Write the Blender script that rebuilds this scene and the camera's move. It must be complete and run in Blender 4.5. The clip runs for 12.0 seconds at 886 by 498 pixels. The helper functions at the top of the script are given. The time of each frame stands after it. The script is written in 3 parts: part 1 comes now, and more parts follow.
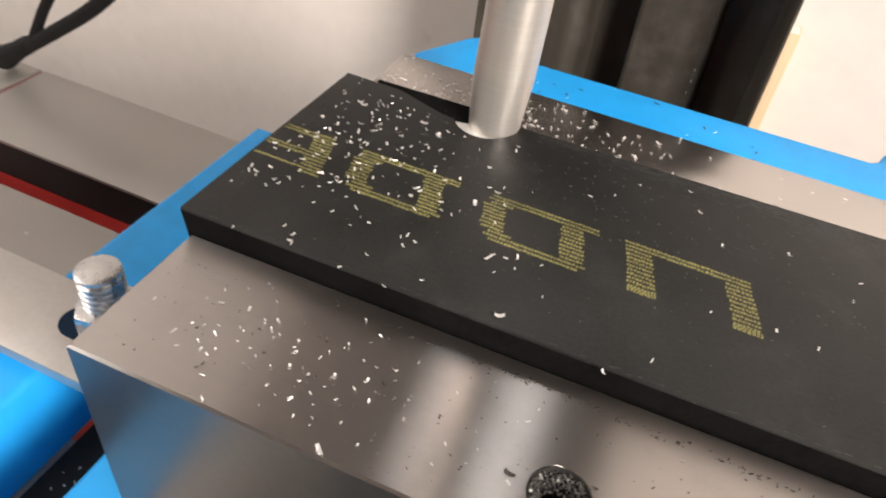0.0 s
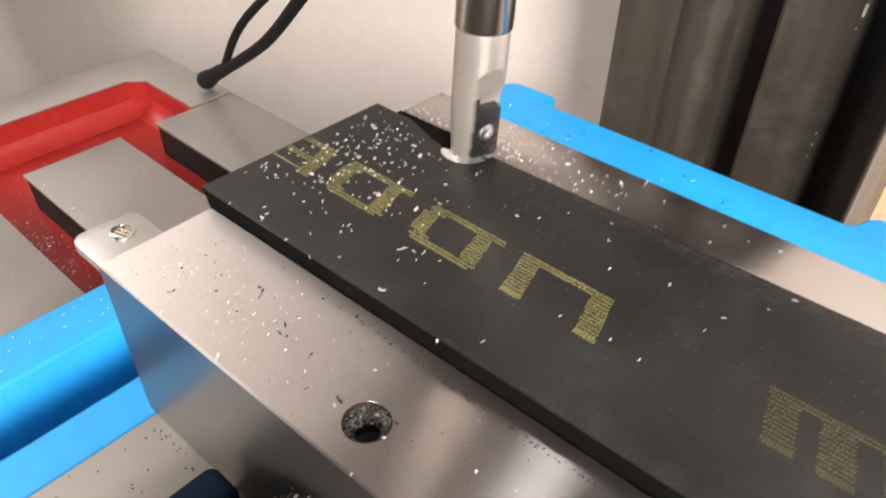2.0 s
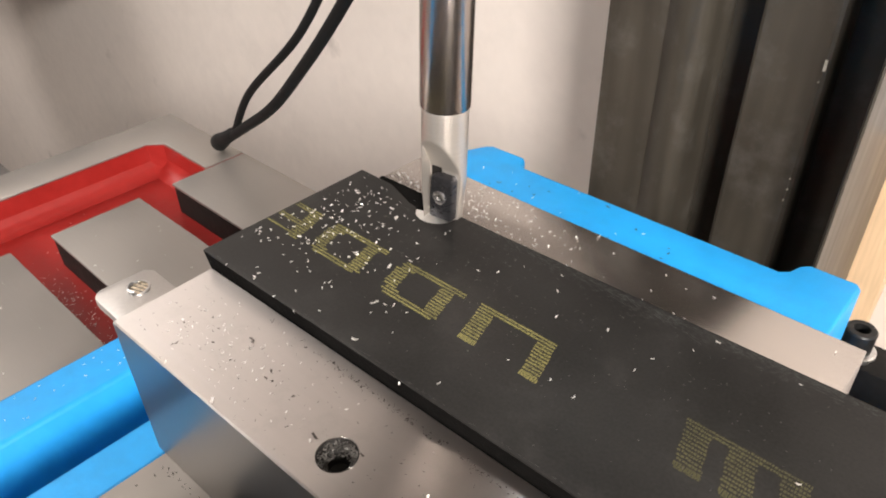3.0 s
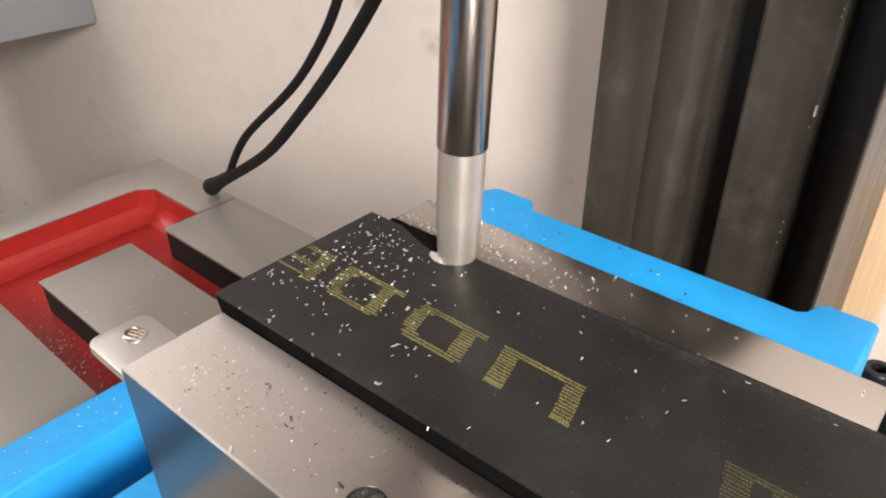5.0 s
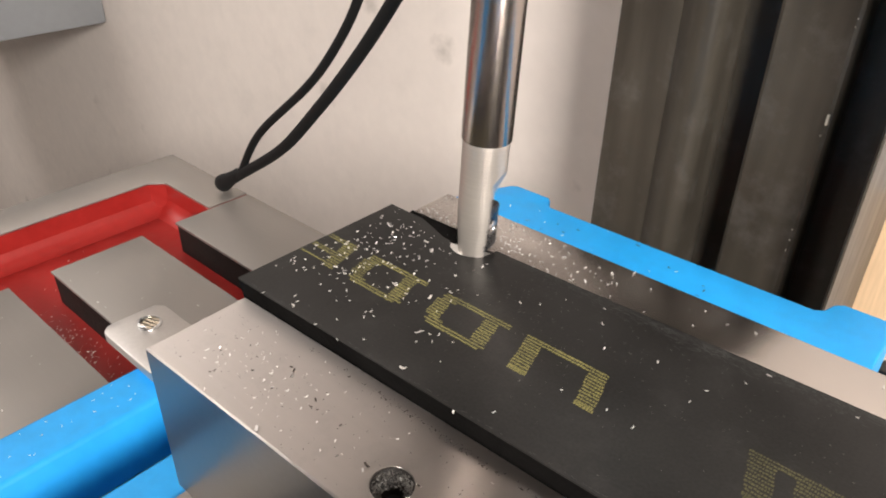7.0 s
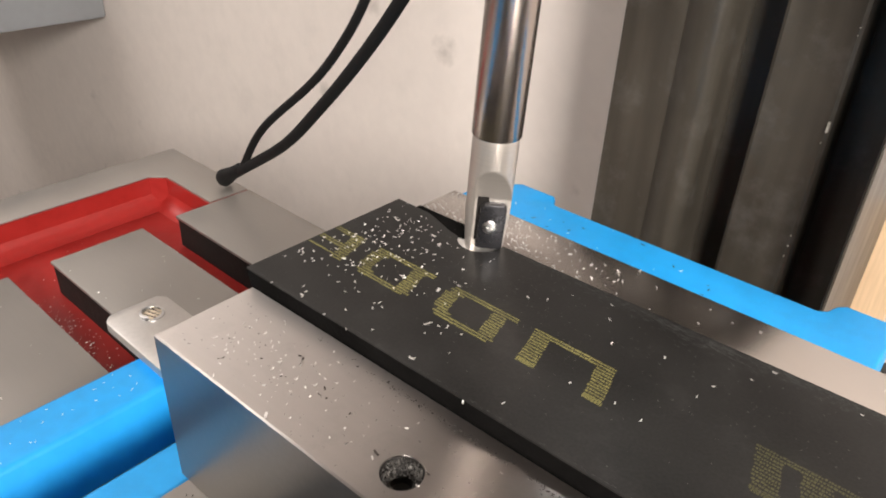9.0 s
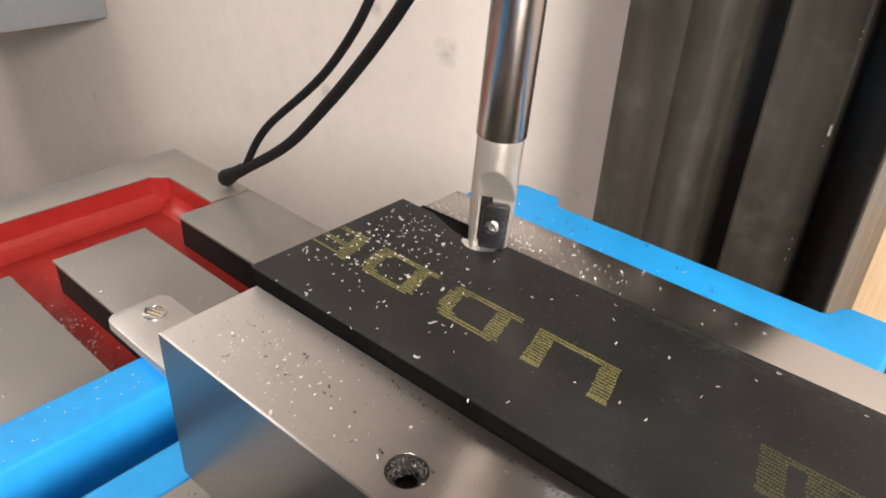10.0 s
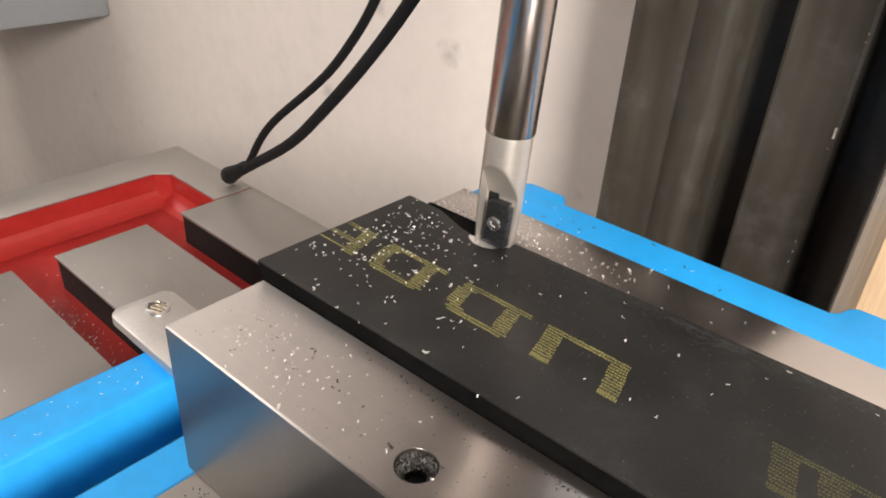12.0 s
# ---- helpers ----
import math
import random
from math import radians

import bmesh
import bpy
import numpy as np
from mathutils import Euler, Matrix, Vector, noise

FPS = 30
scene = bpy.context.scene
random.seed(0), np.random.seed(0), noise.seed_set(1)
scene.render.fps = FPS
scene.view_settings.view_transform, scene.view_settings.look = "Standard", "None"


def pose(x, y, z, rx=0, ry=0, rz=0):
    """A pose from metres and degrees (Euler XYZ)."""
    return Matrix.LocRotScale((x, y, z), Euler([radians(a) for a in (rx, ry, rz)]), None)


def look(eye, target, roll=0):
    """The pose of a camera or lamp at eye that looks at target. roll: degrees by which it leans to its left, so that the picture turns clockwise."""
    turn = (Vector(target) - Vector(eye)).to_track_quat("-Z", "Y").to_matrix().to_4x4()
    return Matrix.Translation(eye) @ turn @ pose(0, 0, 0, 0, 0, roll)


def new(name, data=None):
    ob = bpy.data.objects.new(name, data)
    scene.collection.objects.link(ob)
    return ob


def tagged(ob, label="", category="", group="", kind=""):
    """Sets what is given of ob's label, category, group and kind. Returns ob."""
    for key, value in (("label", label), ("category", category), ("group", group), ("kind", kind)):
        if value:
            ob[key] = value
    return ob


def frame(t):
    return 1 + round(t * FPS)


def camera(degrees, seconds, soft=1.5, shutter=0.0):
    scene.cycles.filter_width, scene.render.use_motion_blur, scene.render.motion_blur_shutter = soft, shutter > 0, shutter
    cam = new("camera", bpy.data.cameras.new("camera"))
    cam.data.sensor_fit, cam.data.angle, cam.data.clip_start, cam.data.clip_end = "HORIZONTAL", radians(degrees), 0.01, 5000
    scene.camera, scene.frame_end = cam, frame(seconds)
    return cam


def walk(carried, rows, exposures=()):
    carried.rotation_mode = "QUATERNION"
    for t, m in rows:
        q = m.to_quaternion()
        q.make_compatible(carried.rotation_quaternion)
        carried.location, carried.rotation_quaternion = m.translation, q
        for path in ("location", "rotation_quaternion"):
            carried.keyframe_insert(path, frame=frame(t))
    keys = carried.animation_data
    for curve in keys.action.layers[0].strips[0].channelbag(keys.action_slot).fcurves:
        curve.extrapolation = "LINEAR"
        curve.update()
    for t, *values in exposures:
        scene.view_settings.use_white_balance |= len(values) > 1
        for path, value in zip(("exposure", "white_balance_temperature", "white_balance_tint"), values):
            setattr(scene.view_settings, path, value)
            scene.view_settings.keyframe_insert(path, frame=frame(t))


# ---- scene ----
cam = camera(63.2, 12.0, soft=1.9, shutter=0.35)
# seconds, eye, yaw, pitch, roll (radians)
PATH = [
    (0.0, 0.02117, 0.02167, 0.09522, 0.3307, -0.7175, 0.13703),
    (0.1, 0.02061, 0.0237, 0.09582, 0.31525, -0.73199, 0.15248),
    (0.2, 0.02638, 0.02645, 0.09586, 0.32246, -0.73628, 0.15446),
    (0.4, 0.04568, 0.03318, 0.09346, 0.38457, -0.73205, 0.13632),
    (0.5, 0.05609, 0.03505, 0.08975, 0.43125, -0.74397, 0.12033),
    (0.6, 0.06608, 0.03826, 0.08724, 0.48511, -0.75641, 0.09321),
    (0.7, 0.07219, 0.03594, 0.08898, 0.55413, -0.75554, 0.05899),
    (1.0, 0.07664, 0.0325, 0.09196, 0.63513, -0.76938, 0.05945),
    (1.2, 0.0865, 0.03623, 0.09145, 0.66979, -0.74464, 0.0397),
    (1.5, 0.08947, 0.03161, 0.09941, 0.71164, -0.73158, 0.0186),
    (1.7, 0.09061, 0.02935, 0.10287, 0.72311, -0.71537, 0.01997),
    (1.8, 0.09241, 0.03006, 0.10707, 0.7266, -0.70804, 0.01501),
    (2.0, 0.09591, 0.02797, 0.11463, 0.72056, -0.67965, 0.02183),
    (2.2, 0.108, 0.0294, 0.13252, 0.79641, -0.65462, -0.07445),
    (2.3, 0.11031, 0.02634, 0.13989, 0.78539, -0.63973, -0.06501),
    (2.4, 0.10689, 0.02162, 0.13834, 0.78366, -0.6376, -0.03925),
    (2.5, 0.10723, 0.02027, 0.13659, 0.78886, -0.63326, -0.03001),
    (2.7, 0.11089, 0.03119, 0.13242, 0.77594, -0.63162, -0.0361),
    (3.0, 0.11949, 0.02507, 0.13331, 0.75892, -0.6223, -0.02202),
    (3.2, 0.11931, 0.02333, 0.13375, 0.75382, -0.604, -0.01402),
    (4.8, 0.1108, 0.0218, 0.13171, 0.71918, -0.55985, -0.01656),
    (5.0, 0.1086, 0.01761, 0.13043, 0.71768, -0.55825, -0.00416),
    (5.5, 0.10574, 0.01245, 0.12628, 0.71668, -0.55525, 0.01884),
    (6.0, 0.10626, 0.01005, 0.12657, 0.71768, -0.55225, 0.01584),
    (6.5, 0.1066, 0.00913, 0.12673, 0.71568, -0.54725, 0.01984),
    (7.0, 0.10615, 0.00874, 0.12618, 0.71468, -0.54425, 0.02084),
    (9.0, 0.10419, 0.00343, 0.12379, 0.70268, -0.53825, 0.04784),
    (9.5, 0.104, 0.00235, 0.12364, 0.70268, -0.53625, 0.05084),
    (10.0, 0.10348, 0.00187, 0.12293, 0.70168, -0.53425, 0.05384),
    (10.5, 0.10299, 0.00145, 0.12233, 0.70068, -0.53325, 0.05584),
    (11.0, 0.10295, 0.00033, 0.12188, 0.70068, -0.53125, 0.05984),
    (11.5, 0.10185, 0.00035, 0.1212, 0.69868, -0.53225, 0.06184),
    (12.0, 0.1014, -0.00042, 0.1205, 0.69868, -0.53025, 0.06484)
]


def aim(x, y, z, yaw, pitch, roll):
    way = Vector((-math.sin(yaw) * math.cos(pitch), math.cos(yaw) * math.cos(pitch), math.sin(pitch)))
    eye = Vector((x, y, z))
    return look(eye, eye + way, math.degrees(roll))


walk(cam, [(t, aim(*row)) for t, *row in PATH], exposures=[(0.0, 0.2), (0.5, 0.22), (1.0, 0.42), (1.5, 0.42), (2.0, 0.41), (2.5, 0.25), (3.0, 0.2), (5.0, 0.09), (12.0, 0.09)])

# ---- light ----
world = bpy.data.worlds.new("world")
world.use_nodes = True
world.node_tree.nodes["Background"].inputs[0].default_value = (0.9, 0.92, 1.0, 1)
world.node_tree.nodes["Background"].inputs[1].default_value = 0.15
scene.world = world


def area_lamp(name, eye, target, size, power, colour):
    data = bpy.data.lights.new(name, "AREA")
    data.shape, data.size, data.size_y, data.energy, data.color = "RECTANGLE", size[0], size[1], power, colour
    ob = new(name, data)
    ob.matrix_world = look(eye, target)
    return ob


# two small unseen lights, added to give the jaw its bright streaks
area_lamp("jaw_streak_light", (-0.006, 0.205, 0.2), (0.0, 0.1, 0), (0.026, 0.016), 0.024, (1.0, 0.97, 0.94))
area_lamp("jaw_streak_light", (-0.046, 0.205, 0.2), (-0.02, 0.1, 0), (0.006, 0.006), 0.005, (1.0, 0.97, 0.94))
area_lamp("side_lamp_light", (0.95, -0.58, 0.56), (-0.1, 0.35, 0), (0.42, 0.3), 34.0, (1.0, 0.928, 0.865))
area_lamp("ceiling_lamp_light", (-1.4, -0.5, 1.37), (-0.1, 0.4, -0.1), (1.3, 0.9), 37.0, (1.0, 0.93, 0.88))


# ---- materials ----
def material(name, colour, rough=0.5, metal=0.0, grain=120.0, stain=9.0, vary=0.25, bump=0.1, rough_vary=0.12, stretch=(1, 1, 1), second=None, spec=0.5, coat=0.0, depth=0.0004, dust=0.0, dust_scale=60.0, brushed=0.0, smudge=0.0):
    """Base colour with large stains and fine grain, uneven gloss and fine relief, in metres of the object's own space."""
    m = bpy.data.materials.new(name)
    m.use_nodes = True
    nt = m.node_tree
    b = nt.nodes["Principled BSDF"]
    b.inputs["Metallic"].default_value = metal
    b.inputs["Specular IOR Level"].default_value = spec
    b.inputs["Coat Weight"].default_value = coat
    b.inputs["Coat Roughness"].default_value = 0.12
    co = nt.nodes.new("ShaderNodeTexCoord")
    mp = nt.nodes.new("ShaderNodeMapping")
    mp.inputs["Scale"].default_value = stretch
    nt.links.new(co.outputs["Object"], mp.inputs[0])

    def tex(scale, detail, stretched):
        n = nt.nodes.new("ShaderNodeTexNoise")
        n.inputs["Scale"].default_value = scale
        n.inputs["Detail"].default_value = detail
        nt.links.new((mp if stretched else co).outputs[0 if stretched else 3], n.inputs["Vector"])
        return n

    big, fine = tex(stain, 4, False), tex(grain, 6, True)
    ramp = nt.nodes.new("ShaderNodeValToRGB")
    dark = [c * (1 - vary) for c in colour]
    light = second or [min(1, c * (1 + vary)) for c in colour]
    ramp.color_ramp.elements[0].position, ramp.color_ramp.elements[1].position = 0.3, 0.72
    ramp.color_ramp.elements[0].color, ramp.color_ramp.elements[1].color = (*dark, 1), (*light, 1)
    mix = nt.nodes.new("ShaderNodeMath")
    mix.operation = "MULTIPLY_ADD"
    mix.inputs[1].default_value = 0.45
    half = nt.nodes.new("ShaderNodeMath")
    half.operation = "MULTIPLY"
    half.inputs[1].default_value = 0.55
    nt.links.new(big.outputs[0], half.inputs[0])
    nt.links.new(fine.outputs[0], mix.inputs[0])
    nt.links.new(half.outputs[0], mix.inputs[2])
    nt.links.new(mix.outputs[0], ramp.inputs[0])
    last = ramp.outputs[0]
    if dust:
        cloud = tex(dust_scale, 8, False)
        cloud.inputs["Roughness"].default_value = 0.7
        patch = nt.nodes.new("ShaderNodeMapRange")
        patch.inputs["From Min"].default_value, patch.inputs["From Max"].default_value = 0.52, 0.8
        patch.inputs["To Max"].default_value = dust
        nt.links.new(cloud.outputs[0], patch.inputs[0])
        over = nt.nodes.new("ShaderNodeMix")
        over.data_type = "RGBA"
        nt.links.new(patch.outputs[0], over.inputs[0])
        nt.links.new(last, over.inputs[6])
        over.inputs[7].default_value = (0.3, 0.29, 0.28, 1)
        last = over.outputs[2]
    if smudge:
        cell = nt.nodes.new("ShaderNodeTexVoronoi")
        cell.inputs["Scale"].default_value = 7.0
        nt.links.new(co.outputs["Object"], cell.inputs["Vector"])
        blur = tex(70.0, 3, False)
        spread = nt.nodes.new("ShaderNodeMath")
        spread.operation = "MULTIPLY_ADD"
        spread.inputs[1].default_value = 0.22
        nt.links.new(blur.outputs[0], spread.inputs[0])
        nt.links.new(cell.outputs["Distance"], spread.inputs[2])
        spot = nt.nodes.new("ShaderNodeMapRange")
        spot.inputs["From Min"].default_value, spot.inputs["From Max"].default_value = 0.13, 0.24
        spot.inputs["To Min"].default_value, spot.inputs["To Max"].default_value = smudge, 0.0
        nt.links.new(spread.outputs[0], spot.inputs[0])
        grime = nt.nodes.new("ShaderNodeMix")
        grime.data_type = "RGBA"
        nt.links.new(spot.outputs[0], grime.inputs[0])
        nt.links.new(last, grime.inputs[6])
        grime.inputs[7].default_value = (0.3, 0.27, 0.24, 1)
        last = grime.outputs[2]
    nt.links.new(last, b.inputs["Base Color"])
    rr = nt.nodes.new("ShaderNodeMapRange")
    rr.inputs["To Min"].default_value, rr.inputs["To Max"].default_value = max(0.03, rough - rough_vary), min(1, rough + rough_vary)
    rr.inputs["From Min"].default_value, rr.inputs["From Max"].default_value = 0.3, 0.7
    nt.links.new(mix.outputs[0], rr.inputs[0])
    nt.links.new(rr.outputs[0], b.inputs["Roughness"])
    if brushed:
        b.inputs["Anisotropic"].default_value = brushed
        way = nt.nodes.new("ShaderNodeCombineXYZ")
        way.inputs[1].default_value = 1.0
        nt.links.new(way.outputs[0], b.inputs["Tangent"])
    if bump:
        bp = nt.nodes.new("ShaderNodeBump")
        bp.inputs["Strength"].default_value = bump
        bp.inputs["Distance"].default_value = depth
        nt.links.new(fine.outputs[0], bp.inputs["Height"])
        nt.links.new(bp.outputs[0], b.inputs["Normal"])
    return m


WALL = material("wall_paint", (0.79, 0.725, 0.675), 0.8, grain=60, stain=2.5, vary=0.05, bump=0.05, spec=0.2, dust=0.14, dust_scale=11.0, smudge=0.4)
DIMWALL = material("dimmed_wall_paint", (0.5, 0.465, 0.435), 0.8, grain=60, stain=2.5, vary=0.05, bump=0.05, spec=0.2)
CEILING = material("ceiling_paint", (0.82, 0.77, 0.73), 0.9, grain=40, stain=2, vary=0.04, bump=0)
FLOOR = material("concrete", (0.3, 0.29, 0.28), 0.8, grain=60, stain=4, vary=0.2)
BLACK = material("mill_scale", (0.0138, 0.0133, 0.0127), 0.4, 0.0, grain=1100, stain=34, vary=0.45, bump=0.22, rough_vary=0.1, second=(0.0235, 0.0228, 0.0217), spec=0.28, depth=0.0002, dust=0.06, dust_scale=42.0)
STEEL = material("ground_steel", (0.48, 0.453, 0.434), 0.29, 1.0, grain=500, stain=26, vary=0.03, bump=0.0, rough_vary=0.0, stretch=(0.05, 1, 1), depth=0.0001, brushed=0.97, dust=0.3, dust_scale=120.0)
CAST = material("ground_cast_iron", (0.365, 0.343, 0.318), 0.5, 0.8, grain=500, stain=18, vary=0.06, bump=0.03, stretch=(0.1, 2, 1), depth=0.0001)
BLUE = material("blue_enamel", (0.008, 0.31, 0.74), 0.5, grain=170, stain=25, vary=0.12, bump=0.3, rough_vary=0.06, spec=0.5, depth=0.0007)
RED = material("red_enamel", (0.31, 0.017, 0.014), 0.38, grain=160, stain=14, vary=0.2, bump=0.3, spec=0.5, depth=0.0005)
SLOT = material("dark_iron", (0.014, 0.0125, 0.0115), 0.6, 0.0, grain=400, stain=60, vary=0.4, bump=0.4, spec=0.15)
CHROME = material("polished_shank", (0.5, 0.445, 0.41), 0.25, 1.0, grain=500, stain=30, vary=0.03, bump=0.0, rough_vary=0.03, stretch=(1, 1, 6), depth=0.00005)
NICKEL = material("satin_nickel", (0.57, 0.53, 0.485), 0.42, 0.7, grain=700, stain=40, vary=0.12, bump=0.3, rough_vary=0.06, stretch=(0.05, 0.05, 4), depth=0.0001)
CARBIDE = material("coated_carbide", (0.05, 0.05, 0.055), 0.3, 0.7, grain=900, stain=100, vary=0.2)
ZINC = material("zinc_plate", (0.7, 0.7, 0.7), 0.3, 1.0, grain=500, stain=60, vary=0.12, bump=0.1)
BLACKOX = material("black_oxide", (0.03, 0.03, 0.03), 0.35, 0.6, grain=500, stain=60)
COLUMN = material("column_dark_paint", (0.041, 0.036, 0.029), 0.36, 0.0, grain=90, stain=9, vary=0.35, bump=0.1, stretch=(1, 1, 0.1), second=(0.076, 0.067, 0.053), dust=0.16, dust_scale=38.0)
RUBBER = material("cable_rubber", (0.008, 0.008, 0.008), 0.65, grain=200, stain=20, spec=0.2)
WOOD = material("pine_wood", (0.74, 0.53, 0.33), 0.55, grain=60, stain=6, vary=0.18, bump=0.1, stretch=(8, 8, 0.5))
GRIT = material("oily_grit", (0.095, 0.09, 0.083), 0.45, 0.5, grain=900, stain=400, vary=0.7)
DARKINK = material("darker_ink", (0.058, 0.054, 0.022), 0.6, grain=1500, stain=120, vary=0.5, bump=0.1)
SCRATCH = material("chipped_paint", (0.5, 0.48, 0.42), 0.6, grain=400, stain=90, vary=0.5)
WOODEND = material("bright_lit_end", (0.84, 0.78, 0.7), 0.7, grain=300, stain=20, vary=0.08, bump=0.1)
DUST = material("grey_dust", (0.09, 0.087, 0.083), 0.7, 0.2, grain=600, stain=300, vary=0.3)
BRASS = material("bright_thread", (0.85, 0.76, 0.62), 0.3, 1.0, grain=600, stain=200, vary=0.2)
INK = material("yellow_ink", (0.18, 0.165, 0.055), 0.6, grain=1500, stain=120, vary=0.5, bump=0.1)
CHIP = material("bright_swarf", (0.86, 0.85, 0.83), 0.42, 0.85, grain=600, stain=300, vary=0.1)
SOOT = material("dark_swarf", (0.06, 0.05, 0.045), 0.5, 0.4, grain=600, stain=300, vary=0.4)
STRAP = material("bright_strap_steel", (0.55, 0.53, 0.51), 0.45, 0.9, grain=500, stain=40, vary=0.12, bump=0.1)
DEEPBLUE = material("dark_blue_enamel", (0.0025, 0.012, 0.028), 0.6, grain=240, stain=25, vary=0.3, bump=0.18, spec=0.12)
IRON = material("worn_screw_iron", (0.036, 0.031, 0.026), 0.55, 0.35, grain=500, stain=90, vary=0.6, bump=0.5)
HEADPAINT = material("head_paint", (0.09, 0.09, 0.095), 0.45, grain=90, stain=6, vary=0.08)
SCUFF = material("rubbed_scale", (0.05, 0.051, 0.05), 0.55, 0.2, grain=900, stain=150, vary=0.5)
EDGESHADE = material("edge_shade", (0.0055, 0.0052, 0.005), 0.85, grain=500, stain=60, vary=0.5, bump=0.6, spec=0.03, depth=0.0006)
JAWFACE = material("dark_jaw_steel", (0.21, 0.197, 0.185), 0.36, 0.9, grain=500, stain=22, vary=0.15, bump=0.01, rough_vary=0.05, depth=0.0001)
JAWPLATE = material("polished_jaw_steel", (0.54, 0.505, 0.48), 0.24, 1.0, grain=700, stain=26, vary=0.1, bump=0.006, rough_vary=0.05, stretch=(0.02, 2, 1), depth=0.0001, brushed=0.4)
GREYBOX = material("grey_enamel", (0.33, 0.35, 0.37), 0.45, grain=100, stain=6, vary=0.06)


# ---- building tools ----
def box_bm(x0, x1, y0, y1, z0, z1, bevel=0.0004, seg=2):
    bm = bmesh.new()
    bmesh.ops.create_cube(bm, size=1, matrix=Matrix.Translation(((x0 + x1) / 2, (y0 + y1) / 2, (z0 + z1) / 2)) @ Matrix.Diagonal((x1 - x0, y1 - y0, z1 - z0, 1)))
    if bevel:
        bmesh.ops.bevel(bm, geom=bm.edges[:], offset=bevel, segments=seg, profile=0.5, affect="EDGES")
    return bm


def prism_bm(outline, z0, z1, bevel=0.0, seg=2):
    bm = bmesh.new()
    low = [bm.verts.new((x, y, z0)) for x, y in outline]
    high = [bm.verts.new((x, y, z1)) for x, y in outline]
    bm.faces.new(low[::-1])
    bm.faces.new(high)
    n = len(outline)
    for i in range(n):
        bm.faces.new((low[i], low[(i + 1) % n], high[(i + 1) % n], high[i]))
    bmesh.ops.recalc_face_normals(bm, faces=bm.faces[:])
    if bevel:
        edges = [e for e in bm.edges if abs(e.verts[0].co.z - e.verts[1].co.z) < 1e-7 and e.verts[0].co.z > (z0 + z1) / 2]
        bmesh.ops.bevel(bm, geom=edges, offset=bevel, segments=seg, profile=0.5, affect="EDGES")
    return bm


def lathe_bm(profile, seg=48):
    """A turned body about z from (radius, height) pairs."""
    bm = bmesh.new()
    rings = []
    for r, z in profile:
        rings.append([bm.verts.new((r * math.cos(a), r * math.sin(a), z)) for a in (2 * math.pi * i / seg for i in range(seg))])
    for a, b in zip(rings, rings[1:]):
        for i in range(seg):
            bm.faces.new((a[i], a[(i + 1) % seg], b[(i + 1) % seg], b[i]))
    bm.faces.new(rings[0][::-1])
    bm.faces.new(rings[-1])
    bmesh.ops.recalc_face_normals(bm, faces=bm.faces[:])
    return bm


def merge(bm, other, m=None):
    """Adds a second bmesh to the first."""
    if m:
        bmesh.ops.transform(other, matrix=m, verts=other.verts[:])
    me = bpy.data.meshes.new("merge")
    other.to_mesh(me)
    other.free()
    bm.from_mesh(me)
    bpy.data.meshes.remove(me)
    return bm


def part(name, bm, mat, parent=None, label="", smooth=True, m=None):
    me = bpy.data.meshes.new(name)
    if m:
        bmesh.ops.transform(bm, matrix=m, verts=bm.verts[:])
    bm.to_mesh(me)
    bm.free()
    me.materials.append(mat)
    if smooth:
        me.shade_smooth()
        me.set_sharp_from_angle(angle=radians(35))
    ob = new(name, me)
    if parent:
        ob.parent = parent
    return tagged(ob, label)


def thing(name, label, category, at=(0, 0, 0), group=""):
    ob = new(name)
    ob.location = at
    return tagged(ob, label, category, group)


def structure(name, bm, mat, label, category="wall"):
    return tagged(part(name, bm, mat), label, category, kind="structure")


def ring_points(cx, cy, r, a0, a1, n):
    return [(cx + r * math.cos(radians(a0 + (a1 - a0) * i / n)), cy + r * math.sin(radians(a0 + (a1 - a0) * i / n))) for i in range(n + 1)]


# ---- room ----
structure("wall_north", box_bm(-2.6, 2.4, 0.56, 0.66, -1.0, 1.4, 0), WALL, "plain off-white painted wall behind the milling machine")
# unseen walls close the room, their paint darkened to dim bounced light
structure("wall_south", box_bm(-2.6, 2.4, -3.3, -3.2, -1.0, 1.4, 0), DIMWALL, "plain unseen wall, darker than the back wall")
structure("wall_west", box_bm(-2.7, -2.6, -3.3, 0.66, -1.0, 1.4, 0), DIMWALL, "plain unseen wall, darker than the back wall")
structure("wall_east", box_bm(2.4, 2.5, -3.3, 0.66, -1.0, 1.4, 0), DIMWALL, "plain unseen wall, darker than the back wall")
structure("floor", box_bm(-2.7, 2.5, -3.3, 0.66, -1.1, -1.0, 0), FLOOR, "grey concrete workshop floor", "floor")
structure("ceiling", box_bm(-2.7, 2.5, -3.3, 0.66, 1.4, 1.5, 0), CEILING, "plain white ceiling", "ceiling")


# ---- milling machine ----
TABLE_Z = -0.102


